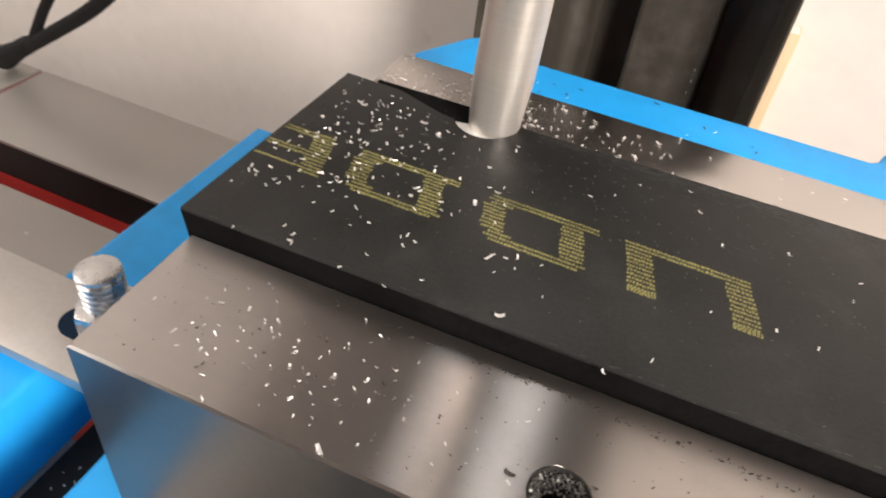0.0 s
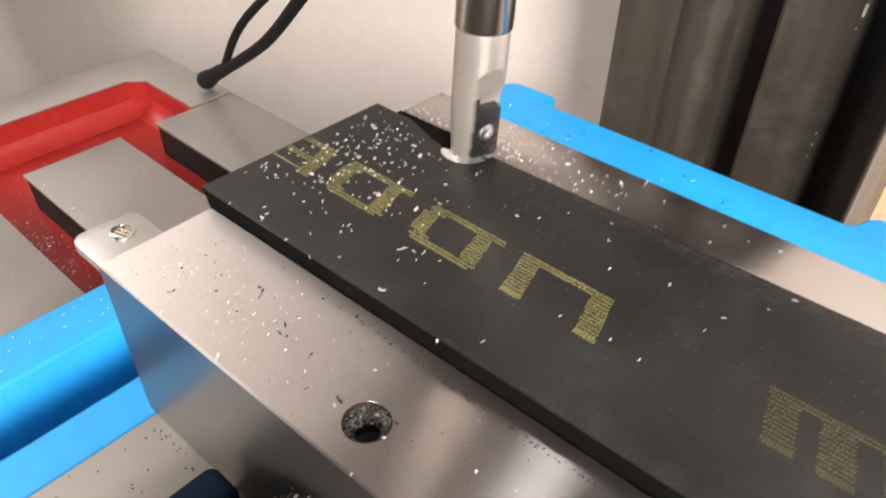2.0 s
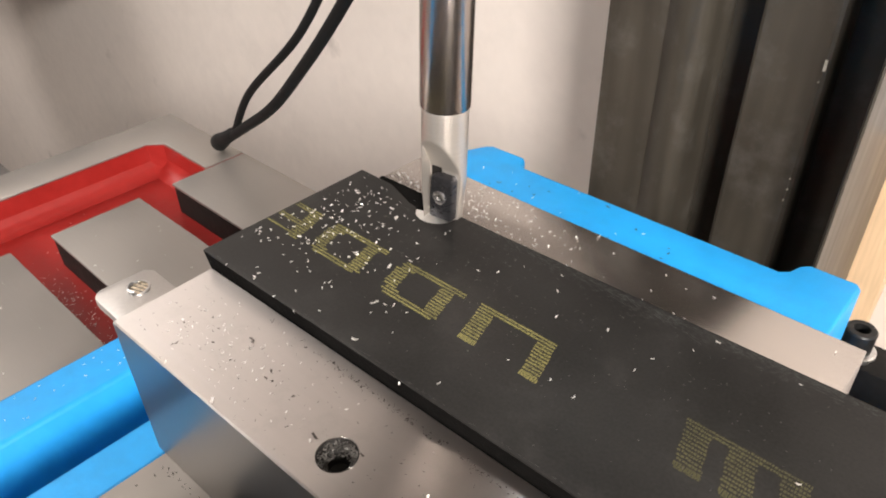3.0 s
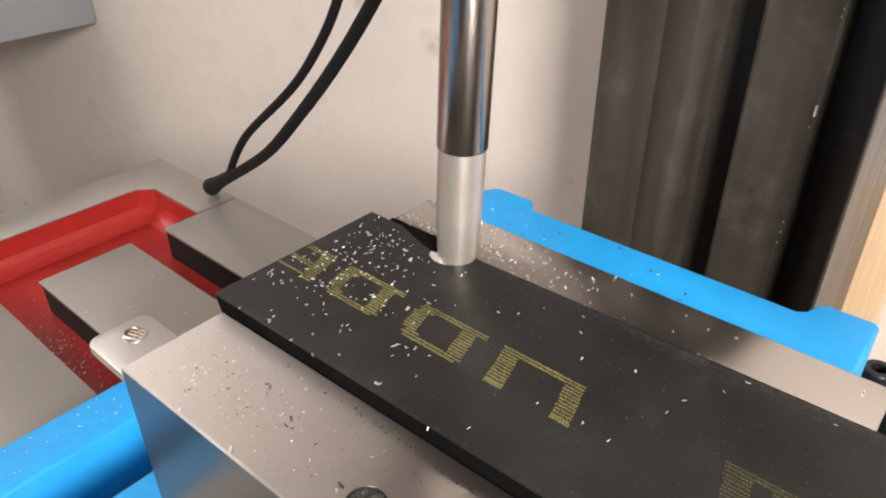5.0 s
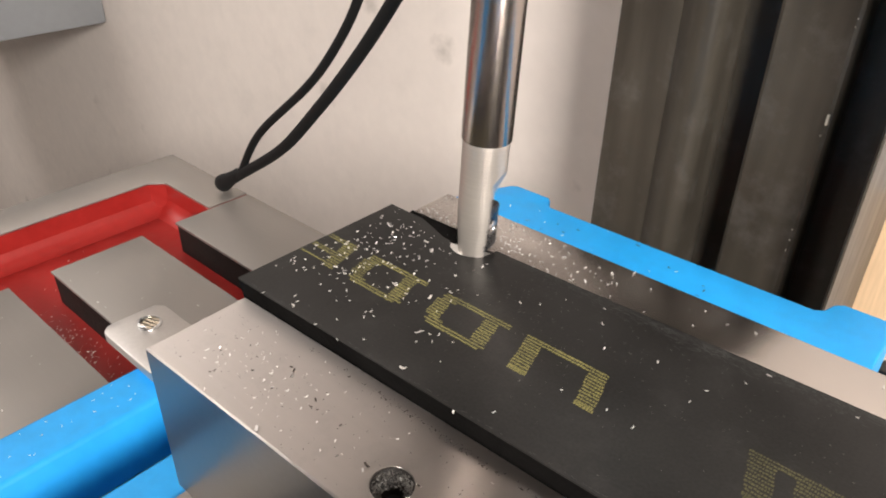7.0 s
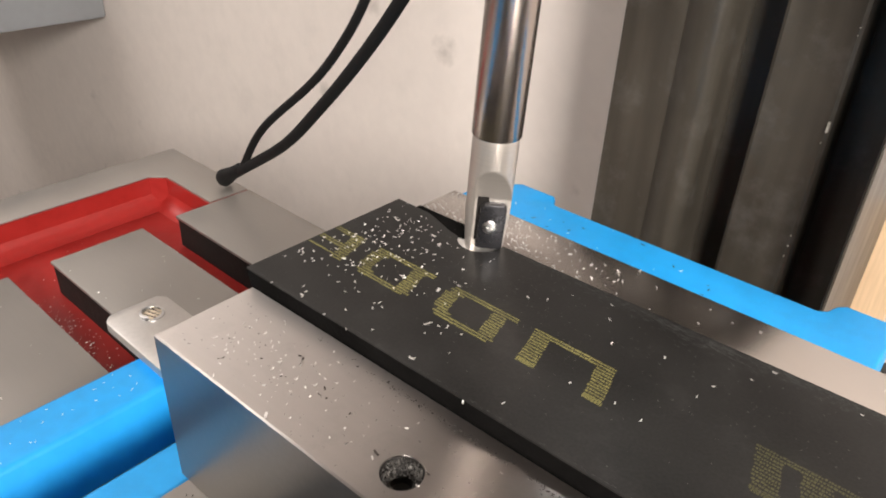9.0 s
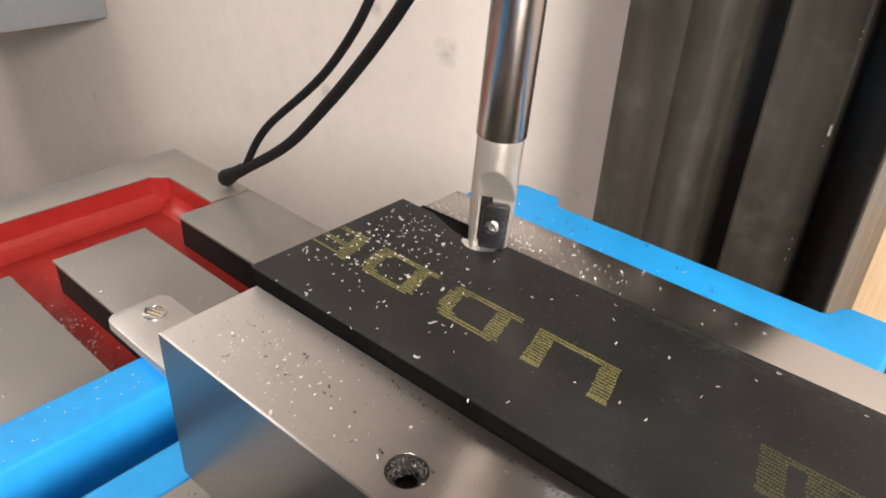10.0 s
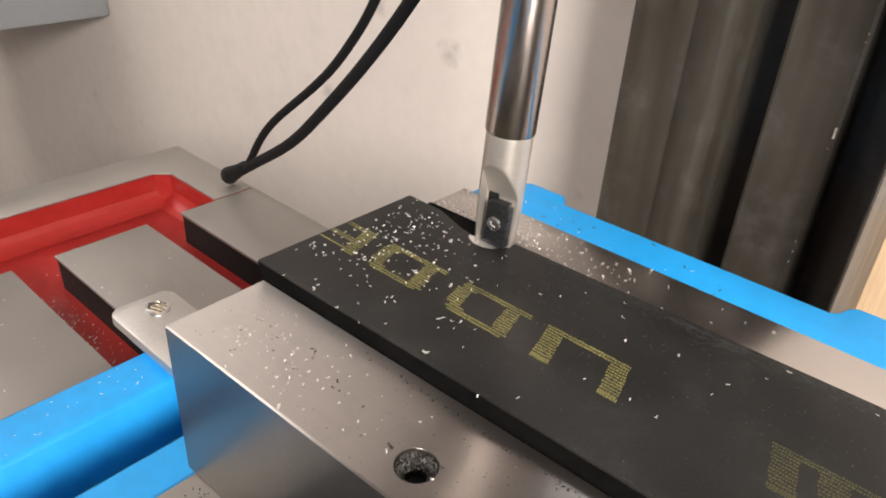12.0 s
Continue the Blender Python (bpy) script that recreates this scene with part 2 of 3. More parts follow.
def build_table():
    t = thing("mill_table", "cast-iron milling table with ground T-slot strips and red-painted end trough", "machine table")
    part("base", box_bm(-0.386, 0.46, -0.09, 0.256, -0.175, -0.124, 0.002), RED, t, "red-painted cast body")
    part("saddle", box_bm(-0.2, 0.28, -0.06, 0.3, -0.5, -0.1752, 0.003), SLOT, t)
    lip = prism_bm([(-0.386, -0.09), (-0.352, -0.09), (-0.352, 0.217), (-0.344, 0.2255), (-0.2905, 0.2255), (-0.2905, 0.256), (-0.386, 0.256)], -0.1238, TABLE_Z - 0.0012)
    part("trough_wall", lip, RED, t, "red-painted trough wall")
    cap = prism_bm([(-0.386, -0.09), (-0.353, -0.09), (-0.353, 0.2172), (-0.3445, 0.2262), (-0.2905, 0.2262), (-0.2905, 0.256), (-0.386, 0.256)], TABLE_Z - 0.001, TABLE_Z, 0.0004)
    cove = bmesh.new()
    for a, b in (((-0.3521, -0.089), (-0.3521, 0.226)), ((-0.3521, 0.2256), (-0.2905, 0.2256))):
        along_x = a[1] == b[1]
        sect = [(0.0, 0.0), (0.0, 0.009), (0.0015, 0.0055), (0.004, 0.0025), (0.0075, 0.0008), (0.012, 0.0)]
        ends = [[cove.verts.new((p[0], p[1] - u, -0.1239 + h) if along_x else (p[0] + u, p[1], -0.1239 + h)) for u, h in sect] for p in (a, b)]
        for i in range(len(sect) - 1):
            cove.faces.new((ends[0][i], ends[1][i], ends[1][i + 1], ends[0][i + 1]))
    bmesh.ops.recalc_face_normals(cove, faces=cove.faces[:])
    part("cove", cove, RED, t, "rounded red trough corner")
    part("rim", cap, CAST, t, "bare ground iron rim")
    for y0, y1 in ((-0.09, 0.0), (0.022, 0.0985), (0.121, 0.1775), (0.2, 0.256)):
        part("strip", box_bm(-0.2885, 0.46, y0, y1, TABLE_Z - 0.002, TABLE_Z, 0.0006), CAST, t, "ground T-slot strip")
        part("strip_side", box_bm(-0.2875, 0.459, y0 + 0.001, y1 - 0.001, -0.1238, TABLE_Z - 0.0022, 0.0), SLOT, t, "dark T-slot wall")
    return t


def merge_box_upright(bm, x, z, w, h, y):
    """A thin raised fleck on a face that looks along -y."""
    q = [bm.verts.new((x + a * w, y + d, z + b * h)) for d in (0.0, 0.002) for a, b in ((-1, -1), (1, -1), (1, 1), (-1, 1))]
    bm.faces.new(q[:4][::-1])
    for i in range(4):
        bm.faces.new((q[i], q[(i + 1) % 4], q[4 + (i + 1) % 4], q[4 + i]))


def build_column():
    c = thing("mill_column", "dark painted dovetail column of the milling machine", "machine column")
    out = [(-0.1225, 0.442), (-0.0815, 0.442), (-0.0765, 0.4375), (-0.0715, 0.434), (-0.065, 0.4308), (-0.0605, 0.4303), (-0.0565, 0.432), (-0.0535, 0.4355), (-0.0515, 0.441), (-0.049, 0.462),
           (-0.027, 0.462), (-0.0235, 0.4375), (-0.0215, 0.436), (0.0125, 0.436), (0.0162, 0.4338), (0.0182, 0.4345), (0.0195, 0.437), (0.021, 0.449),
           (0.047, 0.446), (0.0503, 0.3955), (0.0515, 0.394), (0.0525, 0.3945), (0.0525, 0.402), (0.051, 0.436), (0.051, 0.52), (-0.1225, 0.52)]
    part("casting", prism_bm(out, -0.99, 1.2), COLUMN, c)
    chips = bmesh.new()
    rnd = random.Random(21)
    for k in range(14):
        merge_box_upright(chips, 0.0162 + rnd.gauss(0, 0.0004), rnd.uniform(-0.1, 0.12), rnd.uniform(0.0001, 0.0003), rnd.uniform(0.0002, 0.0009), 0.4326)
    merge_box_upright(chips, 0.0168, -0.0149, 0.0006, 0.003, 0.4322)
    tagged(part("paint_chips", chips, SCRATCH, c, "pale chips in the dark paint"), kind="stuff")
    return c


# the clamped bar and the moving jaw sit a little askew in the vise
SKEW = Matrix.Translation((-0.0645, 0.1073, 0)) @ Matrix.Rotation(radians(1.3), 4, "Z") @ Matrix.Translation((0.0645, -0.1073, 0))


def build_head():
    h = thing("milling_machine_head", "grey painted milling head above the cutter", "machine head")
    part("housing", box_bm(-0.22, 0.06, 0.06, 0.36, 0.38, 0.85, 0.012, 3), HEADPAINT, h)
    part("spindle", lathe_bm([(0.02, 0.19), (0.024, 0.2), (0.03, 0.26), (0.036, 0.3), (0.036, 0.345)], 40), HEADPAINT, h, m=pose(-0.017, 0.179, 0))
    return h


build_table()
build_column()
build_head()


def build_vise():
    v = thing("machine_vise", "blue-painted milling vise with ground steel jaws", "vise")
    part("body", box_bm(-0.0805, 0.125, -0.14, 0.235, -0.1018, -0.0662, 0.0016, 3), BLUE, v, "blue-painted cast bed")
    for x0, x1 in ((-0.0605, -0.022), (0.056, 0.0945)):
        part("slideway", box_bm(x0, x1, -0.14, 0.16, -0.066, -0.0645, 0.0003), CAST, v, "bare ground slideway")
    part("channel", box_bm(-0.0218, 0.0558, -0.14, 0.16, -0.066, -0.0655, 0.0), IRON, v, "oily iron screw channel")
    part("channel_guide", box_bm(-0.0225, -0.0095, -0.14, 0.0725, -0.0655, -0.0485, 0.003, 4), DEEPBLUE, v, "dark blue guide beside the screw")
    # near-black sheet covers the gap floor between bed and rail
    part("gap_floor", box_bm(-0.1115, -0.0807, -0.14, 0.235, -0.1018, -0.1006, 0), SLOT, v, "dark floor of the gap beside the bed")
    # cast rails with drafted inner sides and rounded tops
    for side, x in ((1, -0.1465), (-1, 0.188)):
        sect = [(0.0, -0.1018), (0.0322, -0.1018)] + ring_points(0.0225, -0.081, 0.003, 22, 90, 5) + ring_points(0.003, -0.081, 0.003, 90, 180, 5)
        part("base_rail", prism_bm([(x + side * u, h) for u, h in sect], -0.24, 0.16), BLUE, v, "blue-painted base rail", m=Matrix.Rotation(radians(90), 4, "X"))
    part("clamp_pad", box_bm(-0.158, -0.122, 0.1012, 0.1275, -0.0785, -0.0743, 0.0008), BLUE, v, "blue-painted pad under the strap")
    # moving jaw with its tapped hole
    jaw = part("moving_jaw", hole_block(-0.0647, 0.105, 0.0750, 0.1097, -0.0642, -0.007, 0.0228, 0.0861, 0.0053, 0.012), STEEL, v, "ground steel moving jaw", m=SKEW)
    # faces towards -y take a darker steel than the rest of the jaw
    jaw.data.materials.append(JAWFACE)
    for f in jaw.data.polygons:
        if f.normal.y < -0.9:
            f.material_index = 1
    part("jaw_hole", lathe_bm([(0.00525, -0.0188), (0.00525, -0.00735), (0.0051, -0.0075), (0.0048, -0.0085), (0.0036, -0.0105), (0.0026, -0.0135), (0.0005, -0.014)], 32), SLOT, v, "swarf-filled hole bottom", m=SKEW @ pose(0.0228, 0.0861, 0))
    # fixed jaw
    part("fixed_jaw", prism_bm([(-0.0625, 0.1806), (-0.03, 0.1804), (-0.02, 0.1798), (0.1055, 0.1827), (0.1055, 0.2055), (-0.0625, 0.2055)], -0.06, -0.0045, 0.0005), JAWPLATE, v, "ground steel jaw plate")
    back = [(-0.0625, 0.2058), (0.095, 0.2058), (0.095, 0.237), (0.0935, 0.239), (0.079, 0.239), (0.0765, 0.2365), (0.075, 0.2315), (0.0725, 0.2295), (-0.029, 0.2295),
            (-0.0315, 0.2315), (-0.0325, 0.2345), (-0.034, 0.236), (-0.05, 0.236), (-0.0525, 0.234), (-0.0625, 0.214)]
    part("jaw_casting", prism_bm(back, -0.0660, -0.0075, 0.0012, 3), BLUE, v, "blue-painted fixed jaw casting")
    # screw along y
    part("screw", thread_bm(0.0126, 0.0018, 0.005, 0.2), IRON, v, "dark threaded vise screw packed with swarf", m=pose(0.0235, 0.0745, -0.0365, 90))
    return v


def hole_block(x0, x1, y0, y1, z0, z1, cx, cy, r, deep, bevel=0.0005):
    """A block with a blind round hole in its top."""
    bm = bmesh.new()
    seg = 32
    rim = [bm.verts.new((x, y, z1)) for x, y in ring_points(cx, cy, r + 0.00012, 0, 360, seg)[:-1]]
    bore = [bm.verts.new((x, y, z1 - 0.0002)) for x, y in ring_points(cx, cy, r, 0, 360, seg)[:-1]]
    pit = [bm.verts.new((x, y, z1 - deep)) for x, y in ring_points(cx, cy, r, 0, 360, seg)[:-1]]
    b = bevel
    top = [bm.verts.new(p) for p in ((x1 - b, y1 - b, z1), (x0 + b, y1 - b, z1), (x0 + b, y0 + b, z1), (x1 - b, y0 + b, z1))]
    side = [bm.verts.new(p) for p in ((x1, y1, z1 - b), (x0, y1, z1 - b), (x0, y0, z1 - b), (x1, y0, z1 - b))]
    base = [bm.verts.new(p) for p in ((x1, y1, z0), (x0, y1, z0), (x0, y0, z0), (x1, y0, z0))]
    for k in range(4):
        first, last = k * 8 + 4, k * 8 + 12
        arc = [rim[i % seg] for i in range(first, last + 1)]
        bm.faces.new([top[k], top[(k + 1) % 4]] + arc[::-1])
        bm.faces.new((top[k], side[k], side[(k + 1) % 4], top[(k + 1) % 4]))
        bm.faces.new((side[k], base[k], base[(k + 1) % 4], side[(k + 1) % 4]))
    for i in range(seg):
        j = (i + 1) % seg
        bm.faces.new((rim[i], rim[j], bore[j], bore[i]))
        bm.faces.new((bore[i], bore[j], pit[j], pit[i]))
    bm.faces.new(pit)
    bm.faces.new(base[::-1])
    bmesh.ops.recalc_face_normals(bm, faces=bm.faces[:])
    return bm


def thread_bm(r, h, pitch, length, seg=28):
    """A screw thread about z, from z = 0 up."""
    bm = bmesh.new()
    steps = int(length / pitch * seg)
    cols = []
    for i in range(steps + 1):
        a, z = 2 * math.pi * i / seg, length * i / steps
        c, s = math.cos(a), math.sin(a)
        cols.append([bm.verts.new((q * c, q * s, z + dz * pitch)) for q, dz in ((r - h, 0.0), (r - h, 0.32), (r, 0.48), (r, 0.84), (r - h, 1.0))])
    for a, b in zip(cols, cols[1:]):
        for k in range(4):
            bm.faces.new((a[k], b[k], b[k + 1], a[k + 1]))
    bmesh.ops.recalc_face_normals(bm, faces=bm.faces[:])
    return bm


build_vise()


# ---- workpiece ----
CUT = (-0.0228, 0.1745)


def build_plate():
    p = thing("steel_plate", "black mill-scaled steel bar with yellow printing, clamped in the vise", "steel plate")
    notch = [(x, y) for x, y in ring_points(CUT[0] - 0.0004, CUT[1] + 0.0002, 0.0082, 205, 337, 24)]
    out = [(-0.0659, 0.1089), (0.26, 0.1089), (0.26, 0.1785), (notch[-1][0] + 0.0012, 0.1785), *notch[::-1], (-0.0345, 0.1718), (-0.0465, 0.1762), (-0.0565, 0.1792), (-0.0645, 0.1795)]
    bm = prism_bm(out, -0.0026, 0.0)
    edge = [e for e in bm.edges if min(v.co.z for v in e.verts) > -0.001 and min(v.co.y for v in e.verts) > 0.178]
    bmesh.ops.bevel(bm, geom=edge, offset=0.002, segments=3, profile=0.15, affect="EDGES")
    edge = [e for e in bm.edges if min(v.co.z for v in e.verts) > -0.0005 and max(v.co.y for v in e.verts) < 0.1095]
    bmesh.ops.bevel(bm, geom=edge, offset=0.0005, segments=2, profile=0.5, affect="EDGES")
    low = prism_bm([(-0.0659, 0.1089), (0.26, 0.1089), (0.26, 0.1785), (-0.0285, 0.1785), (-0.0305, 0.1705), (-0.0345, 0.1718), (-0.0465, 0.1762), (-0.0565, 0.1792), (-0.0645, 0.1795)], -0.012, -0.0026)
    merge(bm, low)
    for vert in bm.verts:
        if vert.co.y < 0.1092 and vert.co.z < -0.002:
            vert.co.y -= vert.co.z * 0.15
    bar = part("bar", bm, BLACK, p, m=SKEW)
    # upright faces of the bar go near black to paint in their shade
    bar.data.materials.append(EDGESHADE)
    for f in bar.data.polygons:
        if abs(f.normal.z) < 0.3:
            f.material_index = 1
    # near-black wedge paints the shadow and oil behind the milled edge
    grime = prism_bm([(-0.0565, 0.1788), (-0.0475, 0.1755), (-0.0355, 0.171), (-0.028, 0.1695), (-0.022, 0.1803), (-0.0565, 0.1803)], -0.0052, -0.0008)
    part("dark_cut", grime, EDGESHADE, p, "dark wedge behind the milled edge, shadow and oil in one", m=SKEW)
    floor = prism_bm(ring_points(CUT[0] - 0.0004, CUT[1] + 0.0002, 0.0081, 205, 362, 32), -0.0025, -0.0007)
    part("fresh_cut", floor, CHIP, p, "bright freshly milled steel", m=SKEW)
    return p


def hatch(rows_of, seed):
    """Printed strokes: thin bars and dashes, row by row, of one sheared mark."""
    rnd = random.Random(seed)
    bm = bmesh.new()
    for y, spans in rows_of:
        for x0, x1 in spans:
            shear = (0.1465 - y) * 0.26
            x = x0 + rnd.uniform(-0.0003, 0.0002)
            while x < x1:
                w = min(rnd.choice((0.0004, 0.00045, 0.0005, 0.0006, 0.0008)), x1 - x)
                if w > 0.0002:
                    h = rnd.uniform(0.00027, 0.00042)
                    dy = rnd.gauss(0, 0.00006)
                    merge_box(bm, x + shear, x + w + shear, y + dy - h, y + dy + h, 0.0, 0.00006)
                x += w + rnd.choice((0.00016, 0.0002, 0.00026))
    return bm


def merge_box(bm, x0, x1, y0, y1, z0, z1):
    lo = [bm.verts.new(q) for q in ((x0, y0, z0), (x1, y0, z0), (x1, y1, z0), (x0, y1, z0))]
    hi = [bm.verts.new(q) for q in ((x0, y0, z1), (x1, y0, z1), (x1, y1, z1), (x0, y1, z1))]
    bm.faces.new(hi)
    for i in range(4):
        bm.faces.new((lo[i], lo[(i + 1) % 4], hi[(i + 1) % 4], hi[i]))


def levels(n=13, top=0.1462, base=0.1317):
    return [top + (base - top) * i / (n - 1) for i in range(n)]


def mark_bowl(x):
    """Closed mark: spine on the +x side, bowl on the -x side, thin strokes above and below."""
    out = []
    for i, y in enumerate(levels()):
        if i < 2:
            out.append((y, [(x + 0.001 + 0.0006 * (1 - i), x + 0.0262)]))
        elif i > 10:
            out.append((y, [(x + 0.0022, x + 0.0215)] if i == 12 else [(x + 0.001, x + 0.0235)]))
        else:
            bow = 0.0018 * abs(i - 6) / 4 if abs(i - 6) > 3 else 0
            out.append((y, [(x + bow, x + 0.0052 + bow), (x + 0.0178, x + 0.0228)]))
    return out


def mark_arch(x):
    out = []
    for i, y in enumerate(levels()):
        out.append((y, [(x, x + 0.0262)] if i < 2 else [(x, x + 0.0056), (x + 0.0208, x + 0.0262)]))
    return out


def mark_comb_wide(x):
    """Open mark: a long stroke above and three broad strokes below it."""
    out = []
    for i, y in enumerate(levels()):
        out.append((y, [(x, x + 0.029)] if i < 2 else [(x, x + 0.0064), (x + 0.0106, x + 0.0174), (x + 0.0226, x + 0.029)]))
    return out


def thickened(rows_of):
    """Doubles the lowest lines of the broad strokes, where the printing ran together."""
    gap = rows_of[0][0] - rows_of[1][0]
    extra = [(y - gap / 2, [q for q in spans if q[1] - q[0] < 0.0075]) for y, spans in rows_of[11:12]]
    return rows_of + [row for row in extra if row[1]]


def mark_comb(x0, x):
    out = []
    for i, y in enumerate(levels()):
        spans = [(x, x + 0.005)]
        if i in (0, 1, 6, 7, 11):
            cut = x0 - (0.1465 - y) * 0.26
            spans = [(cut, x + 0.005)]
        out.append((y, spans))
    return out


def scuffs():
    """Pale rubbed streaks along the edges of the bar."""
    rnd = random.Random(11)
    bm = bmesh.new()
    for k in range(1500):
        if k < 760:
            x, y = -0.01 + 0.15 * rnd.random() ** 0.8, rnd.gauss(0.1752, 0.0005)
        elif k < 1400:
            x = rnd.gauss(0.06, 0.028)
            y = 0.1748 - abs(rnd.gauss(0, 0.0016 + 0.0012 * math.sin(x * 150) ** 2))
        else:
            x, y = rnd.uniform(-0.063, 0.2), rnd.gauss(0.1097, 0.0001)
        merge_box(bm, x, x + rnd.uniform(0.0002, 0.0014), y, y + rnd.uniform(0.00004, 0.00014), 0.0, 0.00003)
    return bm


# the printing runs a little out of line with the bar
PRINT = Matrix.Translation((-0.02, 0.146, 0)) @ Matrix.Rotation(radians(-1.1), 4, "Z") @ Matrix.Translation((0.02, -0.146, 0))

plate = build_plate()
tagged(part("edge_wear", scuffs(), SCUFF, plate, "pale rubbed wear along the edge", m=SKEW), kind="stuff")
for n, rows_of in enumerate((mark_comb(-0.0644, -0.0562), mark_bowl(-0.0452), mark_bowl(-0.0128), mark_arch(0.0192), mark_comb_wide(0.083))):
    # the last mark takes the darker ink
    part("printed_mark", hatch(thickened(rows_of), n), DARKINK if n == 4 else INK, plate, "yellow hatched ink mark", m=SKEW @ PRINT)


# ---- cutter ----
def build_end_mill():
    e = thing("end_mill", "indexable end mill with polished shank, cutting the plate edge", "end mill", (*CUT, -0.002))
    part("shank", lathe_bm([(0.0076, 0.0415), (0.008, 0.0421), (0.008, 0.2), (0.0079, 0.3)], 64), CHROME, e, "polished round shank")
    prof = [(0.0061, 0.0), (0.0064, 0.0006)] + [(0.0064 + 0.0011 * min(1, z / 0.016), z) for z in [0.0012 + 0.0006 * i for i in range(67)]] + [(0.0074, 0.0415)]
    bm = lathe_bm(prof, 128)
    for v in bm.verts:
        z = v.co.z
        if z < 0.0325:
            flat = 0.0012 if z < 0.0195 else 0.0012 + ((z - 0.0195) / 0.013) ** 1.1 * 0.0066
            if -v.co.y > flat and v.co.x > -0.0046:
                v.co.y = -flat
    part("cutter_body", bm, NICKEL, e, "satin nickel cutter body with chip pocket")
    ins = prism_bm([(-0.003, 0.0006), (-0.0023, 0), (0.0052, 0.0), (0.006, 0.0008), (0.0062, 0.0152), (0.0053, 0.0164), (-0.0012, 0.0164), (-0.0026, 0.015)], 0, 0.0034, 0.0006)
    insert = part("insert", ins, CARBIDE, e, "dark coated carbide insert", m=pose(0, -0.0008, 0.0022, 90))
    part("insert_screw", lathe_bm([(0.0024, 0), (0.0024, 0.0003), (0.0019, 0.0006), (0.001, 0.0006), (0.0007, 0.0001)], 24), ZINC, insert, "small star-head insert screw", m=pose(0.0012, -0.0042, 0.0106, 90))
    # thin dark sheet on the flat paints the groove's shade
    groove = prism_bm(ring_points(-0.0018, 0.0202, 0.0019, 0, 180, 10) + [(-0.0037, 0.004), (0.0001, 0.004)], 0, 0.0003)
    part("chip_groove", groove, SLOT, e, "dark sheet for the shaded chip groove", m=pose(0, -0.0012, 0, 90))
    return e


end_mill = build_end_mill()


# ---- clamp beside the vise ----
def build_clamp():
    s = thing("clamp_strap", "slotted flat steel clamping strap lying on the blue rail", "clamp")
    out = [*ring_points(-0.1652, 0.1055, 0.006, 180, 270, 6), (-0.0850, 0.0995), (-0.0850, 0.1285), (-0.1665, 0.1285), (-0.1705, 0.1255)]
    bm = prism_bm(out, -0.0742, -0.07, 0.0006)
    part("strap", bm, STRAP, s, "worn flat steel bar")
    part("threaded_hole", thread_bm(0.0052, 0.001, 0.0016, 0.003, 24), ZINC, s, "bright threaded insert", m=pose(-0.1585, 0.1165, -0.0724))
    # dark disc on the strap paints the hole's shaded depth
    part("hole_rim", lathe_bm([(0.0049, 0), (0.0049, 0.0003)], 28), SLOT, s, m=pose(-0.1585, 0.1165, -0.07))
    lines = bmesh.new()
    for k in range(4):
        merge_box(lines, -0.0042 + 0.0006 * abs(k - 1.5), 0.0042 - 0.0006 * abs(k - 1.5), -0.0036 + 0.0021 * k, -0.0022 + 0.0021 * k, 0, 0.0004)
    part("thread_turns", lines, BRASS, s, "bright thread turns in the hole", m=pose(-0.1585, 0.1165, -0.0697, 0, 0, 20))
    # dark blue sheet on the strap stands for the rail in shade below
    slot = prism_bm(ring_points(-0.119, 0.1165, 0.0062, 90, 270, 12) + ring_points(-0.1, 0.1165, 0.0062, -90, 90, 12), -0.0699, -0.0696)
    part("slot", slot, DEEPBLUE, s, "dark blue sheet for the shaded slot")
    b = thing("clamp_bolt", "zinc-plated clamp bolt with hexagon nut", "bolt", (-0.111, 0.1205, 0))
    part("stud", thread_bm(0.0064, 0.0009, 0.0021, 0.0265, 28), ZINC, b, m=pose(0, 0, -0.0775))
    part("stud_end", lathe_bm([(0.0056, -0.06), (0.0057, -0.0505), (0.0064, -0.0492), (0.0062, -0.0484), (0.0054, -0.048)], 32), ZINC, b)
    hexa = [(0.0098 * math.cos(radians(60 * i + 10)), 0.0098 * math.sin(radians(60 * i + 10))) for i in range(6)]
    part("nut", prism_bm(hexa, -0.0694, -0.0612, 0.0009), ZINC, b)


build_clamp()


# ---- cable ----
def cable_strand(points, r, parent, name="strand"):
    c = bpy.data.curves.new(name, "CURVE")
    c.dimensions, c.bevel_depth, c.bevel_resolution, c.resolution_u = "3D", r, 4, 8
    s = c.splines.new("NURBS")
    s.points.add(len(points) - 1)
    for q, co in zip(s.points, points):
        q.co = (*co, 1)
    s.use_endpoint_u, s.order_u = True, 4
    tmp = new("tmp", c)
    me = bpy.data.meshes.new_from_object(tmp.evaluated_get(bpy.context.evaluated_depsgraph_get()))
    bpy.data.objects.remove(tmp)
    me.materials.clear()
    me.materials.append(RUBBER)
    ob = new(name, me)
    ob.parent = parent
    return ob


cable = thing("power_cable", "looped black rubber cable hanging behind the table", "cable")
cable_strand([(-0.283, 0.248, -0.0835), (-0.278, 0.248, -0.077), (-0.272, 0.248, -0.068), (-0.264, 0.248, -0.0565), (-0.25, 0.248, -0.041), (-0.222, 0.248, -0.0195), (-0.195, 0.248, 0.002), (-0.175, 0.248, 0.025), (-0.158, 0.248, 0.047), (-0.145, 0.25, 0.08), (-0.13, 0.255, 0.14)], 0.0025, cable)
